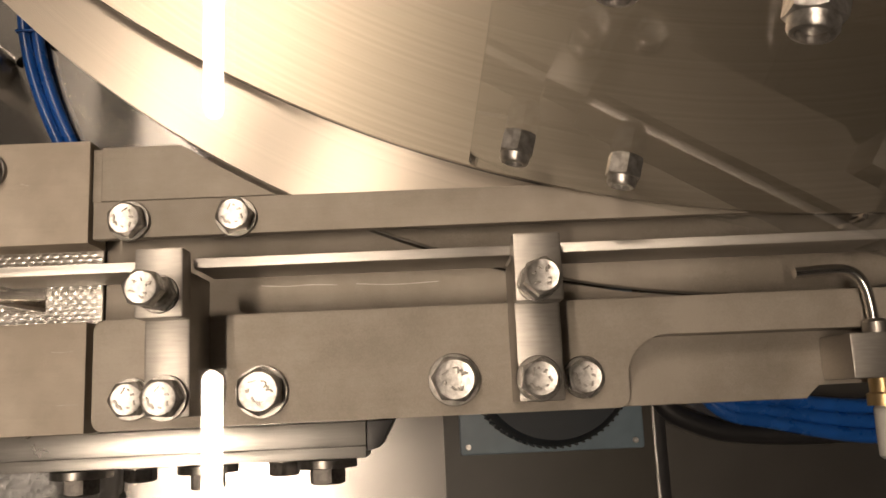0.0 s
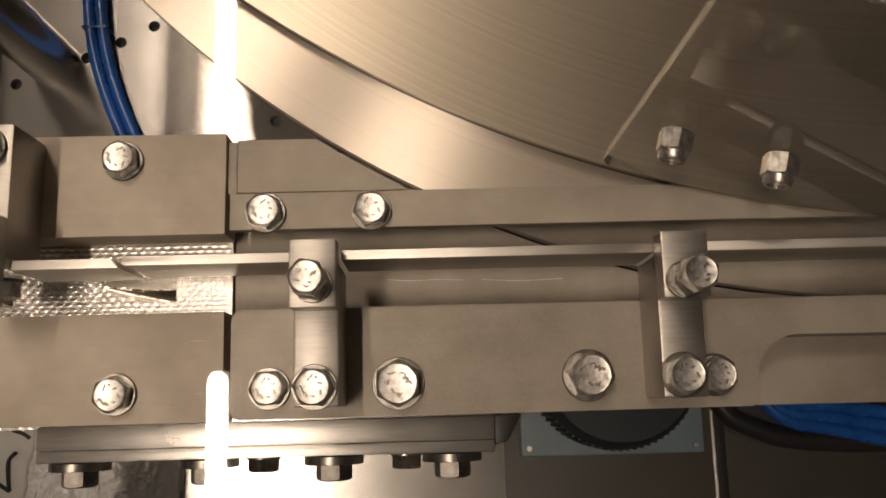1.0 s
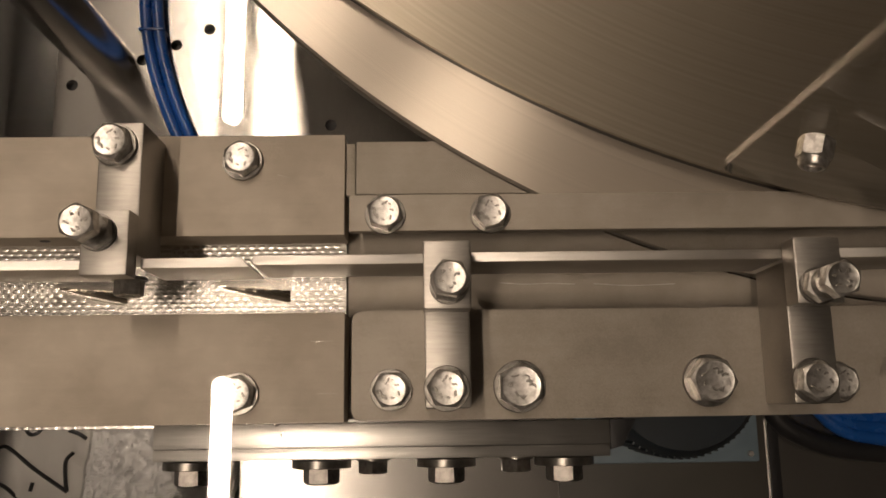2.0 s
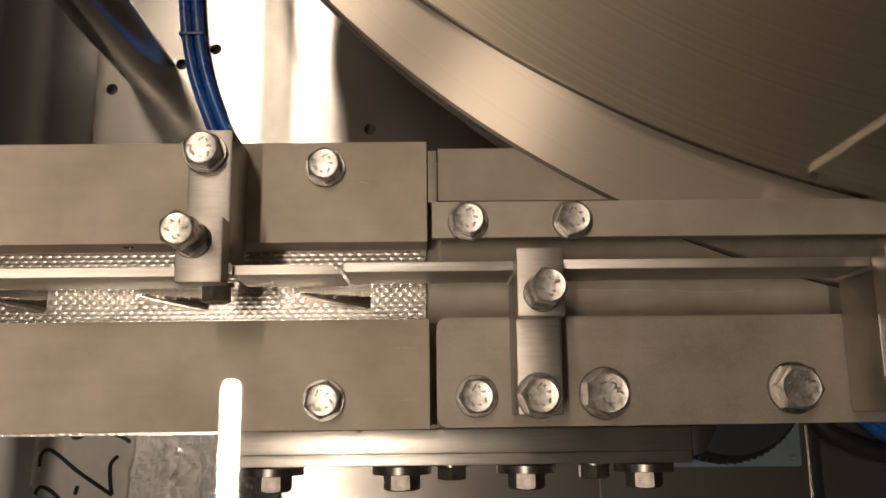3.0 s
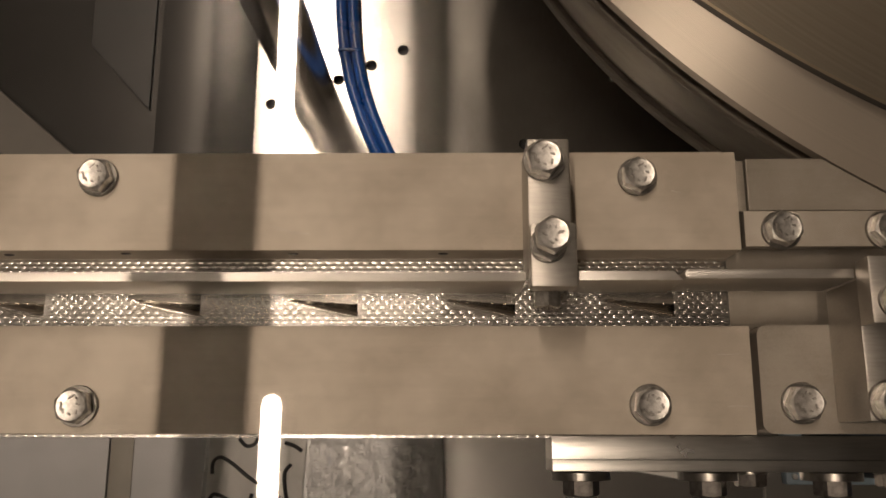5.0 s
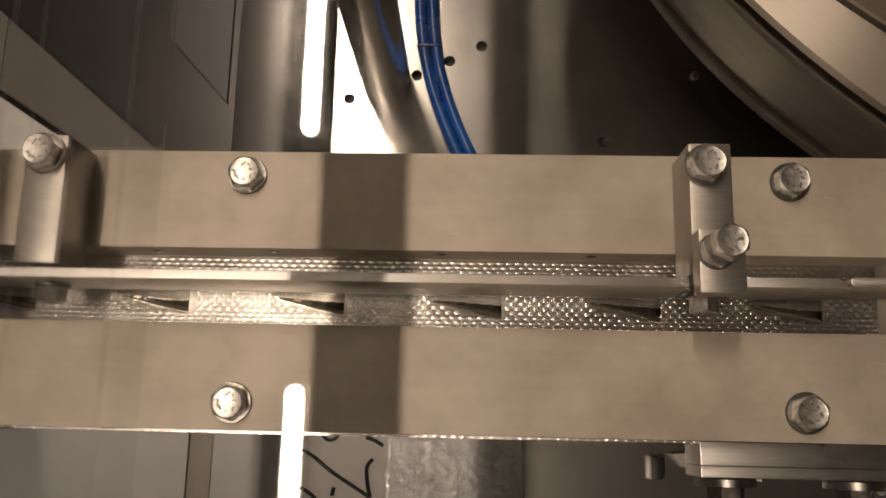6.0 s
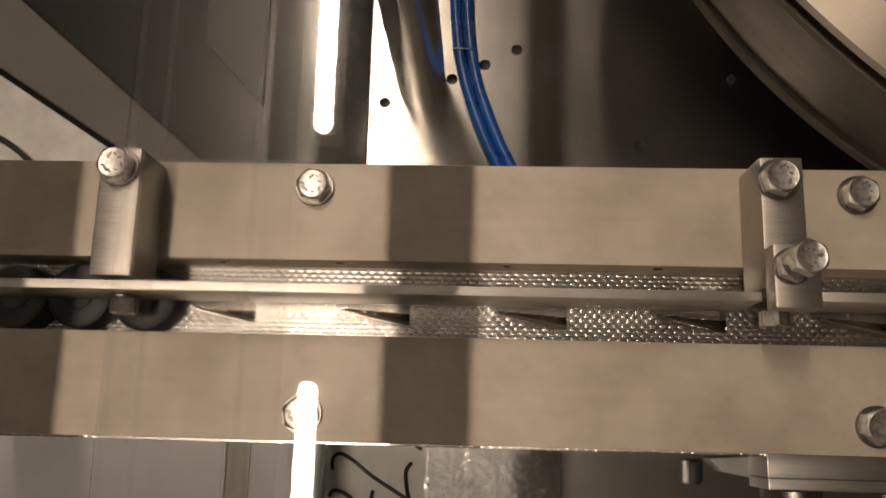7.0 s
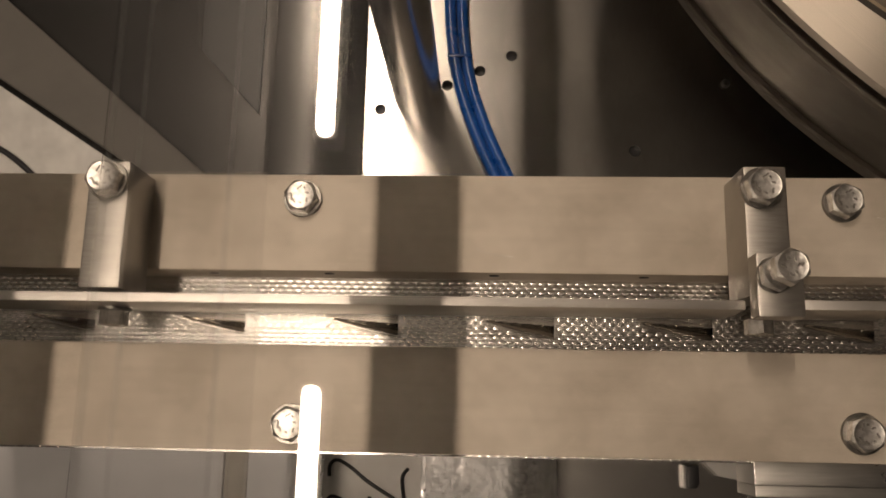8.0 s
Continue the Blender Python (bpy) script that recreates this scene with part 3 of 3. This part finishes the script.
base_sheet = thing("motor_base_sheet", (160, -160, -300), "dull dark steel sheet under the motor", "base sheet")
part("sheet", box(94, 226.5, -420, 60, -299.9, -297.6, 0.6), SHEET, base_sheet)
seam = thing("deck_seam_strip", (236, -120, -300), "narrow black strip over a deck seam", "seam strip")
part("strip", prism([(228.5, -300), (235, -300), (235, -35), (228.5, -35)], -299.9, -297, 0.3), BLACK, seam)

# ---- air nozzle beside the channel ----
nozzle = thing("air_nozzle", (208, -12, -12), "bent steel air nozzle in a square fitting block", "air nozzle")
part("tube", pipe([(196.5, 6.4, 4), (207, 6.9, 4), (213.2, 6.2, 4), (216.6, 2.4, 4), (217.8, -4, 4), (218.2, -13, 4)], 1.6), POLISHED, nozzle)
part("block", box(208.5, 230, -25, -12, -12, 8, 0.8), BRACKET, nozzle)
part("collar", turned([(0, 0), (3.6, 0), (3.6, 3), (2.6, 4), (0, 4)], 24, pose(218.4, -12, 4, -90, 0, 0)), BRACKET, nozzle)
part("fitting", turned([(0, 0), (3.4, 0), (3.4, 4), (4.4, 4.6), (4.4, 8), (0, 8)], 28, pose(221, -25, -2, 90, 0, 0)), BRASS, nozzle, "dull brass fitting")
part("plug", turned([(0, 0), (4.6, 0), (5.6, 1.5), (5.6, 15), (4.6, 16), (0, 16)], 28, pose(225, -32.5, -4, 90, 0, 0)), WHITE_PLASTIC, nozzle, "white plastic push-in plug")
peg = thing("guide_pin", (219, 22, -4), "thin upright steel pin beside the hold-down strip", "pin")
part("pin", turned([(0, -16.1), (1.1, -16.1), (1.1, 5), (0.8, 5.5), (0, 5.5)], 20, Matrix.Translation((219, 22.3, 0))), POLISHED, peg)

# ---- upright clear panel with domed lock nuts ----
panel = thing("clear_panel", (150, 36, 2), "upright clear acrylic panel with rounded corner", "panel")
LEAN = -15.0
made = open_tray(prism(arc(6, 6, 6, 180, 270, 8) + [(240, 0), (240, 126), (0, 126)], -1.5, 1.5, 0.3), 2, -1.5)
made.transform(pose(102.5, 44.5, 3, 0, 0, LEAN) @ pose(0, 0, 0, 90, 0, 0))
sheet_up = part("sheet", made, PANEL, panel, smooth=False)
sheet_up.visible_shadow = False
for x, z in ((113.6, 44), (140, 44), (119.5, 136), (146.8, 137)):
    y = 44.5 + math.tan(radians(LEAN)) * (x - 102.5)
    ob = thing("lock_nut", (x, y, z), "steel lock nut on the upright clear panel", "nut", "panel nuts")
    put = Matrix.Translation((x, y - 1.6, z)) @ Matrix.Rotation(radians(LEAN), 4, "Z") @ pose(0, 0, 0, 90, 0, 0)
    bm = hex_solid(8, 0.1, 6, True)
    bm.transform(put)
    part("nut", bm, BOLT, ob)
    bm = turned([(2.4, 5.4), (3.7, 5.4), (3.7, 7.4), (3.2, 8.2), (2.4, 8.3), (2.4, 5.4)], 28)
    bm.transform(put)
    part("collar", bm, BOLT, ob)
    bm = turned([(0, 0.1), (2.3, 0.1), (2.3, 7), (2.0, 7.3), (0, 7.3)], 24)
    bm.transform(put)
    part("stud", bm, BOLT, ob)

# ---- bag, panels and profile on the machine floor ----
bag = thing("plastic_bag", (-180, -80, -300), "crumpled clear plastic bag with a marked white label", "plastic bag")


def bag_height(x, y, crumple=1.0):
    u, v = (x + 260) / 152, (y + 152) / 130
    dome = max(0.0, math.sin(math.pi * min(max(u, 0), 1)) * math.sin(math.pi * min(max(v, 0), 1))) ** 0.3
    p = Vector((u * 8, v * 7, 0))
    ridges = (1 - abs(noise.noise(p * 0.8))) * 7 + crumple * ((1 - abs(noise.noise(p * 2.6 + Vector((3, 1, 0))))) * 6 + (1 - abs(noise.noise(p * 6.5))) * 3.2)
    return -299 + dome * (24 + ridges)


def bag_skin():
    bm = bmesh.new()
    nx, ny = 130, 105
    grid = []
    for i in range(nx + 1):
        row = []
        for j in range(ny + 1):
            u, v = i / nx, j / ny
            x = -260 + 152 * u + 3 * noise.noise(Vector((v * 5, 0, 3)))
            y = -152 + 130 * v + 4 * noise.noise(Vector((u * 5, 2, 0)))
            under = -257 < x < -190 and y < -26
            row.append(bm.verts.new((x, y, bag_height(x, y, 0.12 if under else 1.0) - (2.5 if under else 0))))
        grid.append(row)
    for a, b in zip(grid, grid[1:]):
        for j in range(ny):
            bm.faces.new((a[j], b[j], b[j + 1], a[j + 1]))
    return bm


part("film", bag_skin(), FILM, bag)
LABEL_X, LABEL_Y = (-255, -193), (-132, -28)
paper = bmesh.new()
grid = []
for i in range(41):
    x = LABEL_X[0] + (LABEL_X[1] - LABEL_X[0]) * i / 40
    grid.append([paper.verts.new((x, LABEL_Y[0] + (LABEL_Y[1] - LABEL_Y[0]) * j / 40, bag_height(x, LABEL_Y[0] + (LABEL_Y[1] - LABEL_Y[0]) * j / 40, 0.22))) for j in range(41)])
for a, b in zip(grid, grid[1:]):
    for j in range(40):
        paper.faces.new((a[j], b[j], b[j + 1], a[j + 1]))
bmesh.ops.solidify(paper, geom=paper.faces[:], thickness=0.8)
part("label_sheet", paper, PAPER, bag, "white label sheet")
ink = bmesh.new()
for line in (((-251, -55), (-251, -48), (-246, -45), (-237, -49), (-226, -57), (-210, -66), (-201, -71)), ((-201, -71), (-203, -64), (-204, -54), (-201, -49)),
             ((-235, -34), (-230, -38), (-225, -37), (-223, -33)), ((-206, -36), (-200, -38), (-195, -41)), ((-252, -71), (-249, -67), (-241, -69), (-228, -78), (-216, -86)),
             ((-225, -71), (-224, -66)), ((-240, -92), (-232, -88), (-222, -96))):
    pipe([(px, py, bag_height(px, py, 0.22) + 0.5) for px, py in line], 1.2, 8, ink)
part("marker_strokes", ink, INK, bag, "black marker strokes")
clip_b = thing("black_clip", (-24, -54, -300), "small black cable clip on the deck", "clip")
part("body", prism([(-28, -58), (-22, -58), (-20, -55), (-20, -44), (-28, -44)], -299.9, -289, 1.2), BLACK, clip_b)
shelf = thing("beige_cover", (15, -45, -300), "beige cover strip on the deck below the rail", "cover strip")
part("strip", prism([(-8, -50), (40, -58), (40, -38), (-16, -42)], -299.9, -291, 1), WHITE_PLASTIC, shelf)
sheet_l = thing("grey_cover_sheet", (-450, -150, -313), "light grey cover sheet on the machine floor", "cover sheet")
part("sheet", box(-700, -325, -420, -20, -312.9, -302, 0.8), GREY_PANEL, sheet_l)
tray = thing("grey_tray", (-290, -150, -313), "light grey tray sheet with a dull brown-grey edge strip", "tray")
part("edge_strip", box(-324.5, -309.5, -420, -20, -312.9, -304, 0.5), EDGE, tray, "dull brown-grey edge strip")
part("sheet", box(-309, -242, -420, -20, -312.9, -303, 0.8), GREY_PANEL, tray)
profile = thing("diagonal_profile", (-440, 195, -313), "diagonal steel profile bar on the machine floor", "profile bar")
part("bar", prism([(-700, 340), (-300, 85), (-278, 85), (-700, 439)], -305.9, -299.5, 1.5), PROFILE, profile, smooth=False)
white = thing("white_panel", (-560, 120, -313), "off-white panel beside the diagonal profile", "panel")
part("sheet", prism([(-800, 60), (-318, 60), (-318, 92), (-800, 398)], -312.9, -301, 1), WHITE_PLASTIC, white)
# thin dark patch added: a darker reflection in the floor, put into colour
dark_reflection = thing("dark_reflection", (-340, 250, -313), "added dark patch with a slanted edge for a reflection in the machine floor", "plate")
part("sheet", prism([(-369, 420), (-366, 246), (-320, 196), (-320, 420)], -312.9, -310.5, 0.4), REFLECTION_DARK, dark_reflection, smooth=False)
seam_l = thing("floor_panel", (-290, 300, -313), "dark steel floor panel with a seam", "floor panel")
part("sheet", box(-313, -243, 60, 700, -312.9, -306, 0.8), DARK_STEEL, seam_l)
lead_wire = thing("black_wire", (-480, 150, -300), "thin black wire over the white panel", "wire")
part("wire", pipe([(-620, 190, -298), (-520, 172, -298), (-470, 140, -298), (-430, 90, -298)], 2), BLACK, lead_wire)

# ---- acrylic guard ----
guard = thing("acrylic_guard", (0, 0, 130), "clear acrylic guard sheet over the machine", "guard", kind="structure")

sheet = part("sheet", open_tray(box(-620, 600, -420, 560, 130, 134, 0), 2, 130), PANE, guard, smooth=False)
sheet.visible_shadow = False
# strips added to shade two bands of the rails; the second is unseen
part("shade_strip", box(-216.5, -189.5, -420, 560, 134.4, 134.55, 0), SHADE_FILM, guard, smooth=False)
part("shade_strip", box(-352, -313.5, -420, 560, 134.4, 134.55, 0), SHADE_FILM, guard, smooth=False)
# narrow, slightly white lines running along y on the guard
for x, wide in ((-215.6, 1.1), (-210.7, 0.9), (-195.6, 0.9)):
    line = part("faint_line", box(x - wide / 2, x + wide / 2, -420, 560, 134.2, 134.3, 0), PALE_LINE, guard, "faint milky line", smooth=False)
    line.visible_shadow = False

# ---- rubber stoppers ----
STOPPERS = []
first = thing("rubber_stopper", (0, 0, 0), "dark grey rubber stopper with a moulded ring", "stopper", "rubber stoppers")
part("flange", turned([(0, 0), (9.6, 0), (10.5, 0.6), (10.6, 2), (10.6, 8.2), (10.2, 9.3), (9.2, 9.8), (5.2, 9.9), (4.9, 9.5), (4.4, 9.5), (4.1, 9.9), (0, 9.8)], 48), RUBBER, first)
for k in range(9):
    STOPPERS.append(first if k == 0 else copy_thing(first, pose(0, 0, 0)))


def motions():
    # the lead stopper runs up the track, then the row slides back
    lead = [(0, -345), (5.6, -345), (6.1, -320), (6.3, -284), (6.4, -236), (6.5, -215), (6.6, -218.5), (6.7, -231), (6.8, -240), (6.9, -253), (7.0, -268),
            (7.1, -276), (7.2, -288), (7.3, -297), (7.4, -306), (7.6, -322), (7.8, -336), (8.0, -345)]
    for k, ob in enumerate(STOPPERS):
        walk(ob, [(t, pose((x - 21.3 * k) * MM, (12.6 + 0.35 * math.sin(2.1 * k)) * MM, -13.88 * MM, 0, 0, 25 * k)) for t, x in lead])


motions()
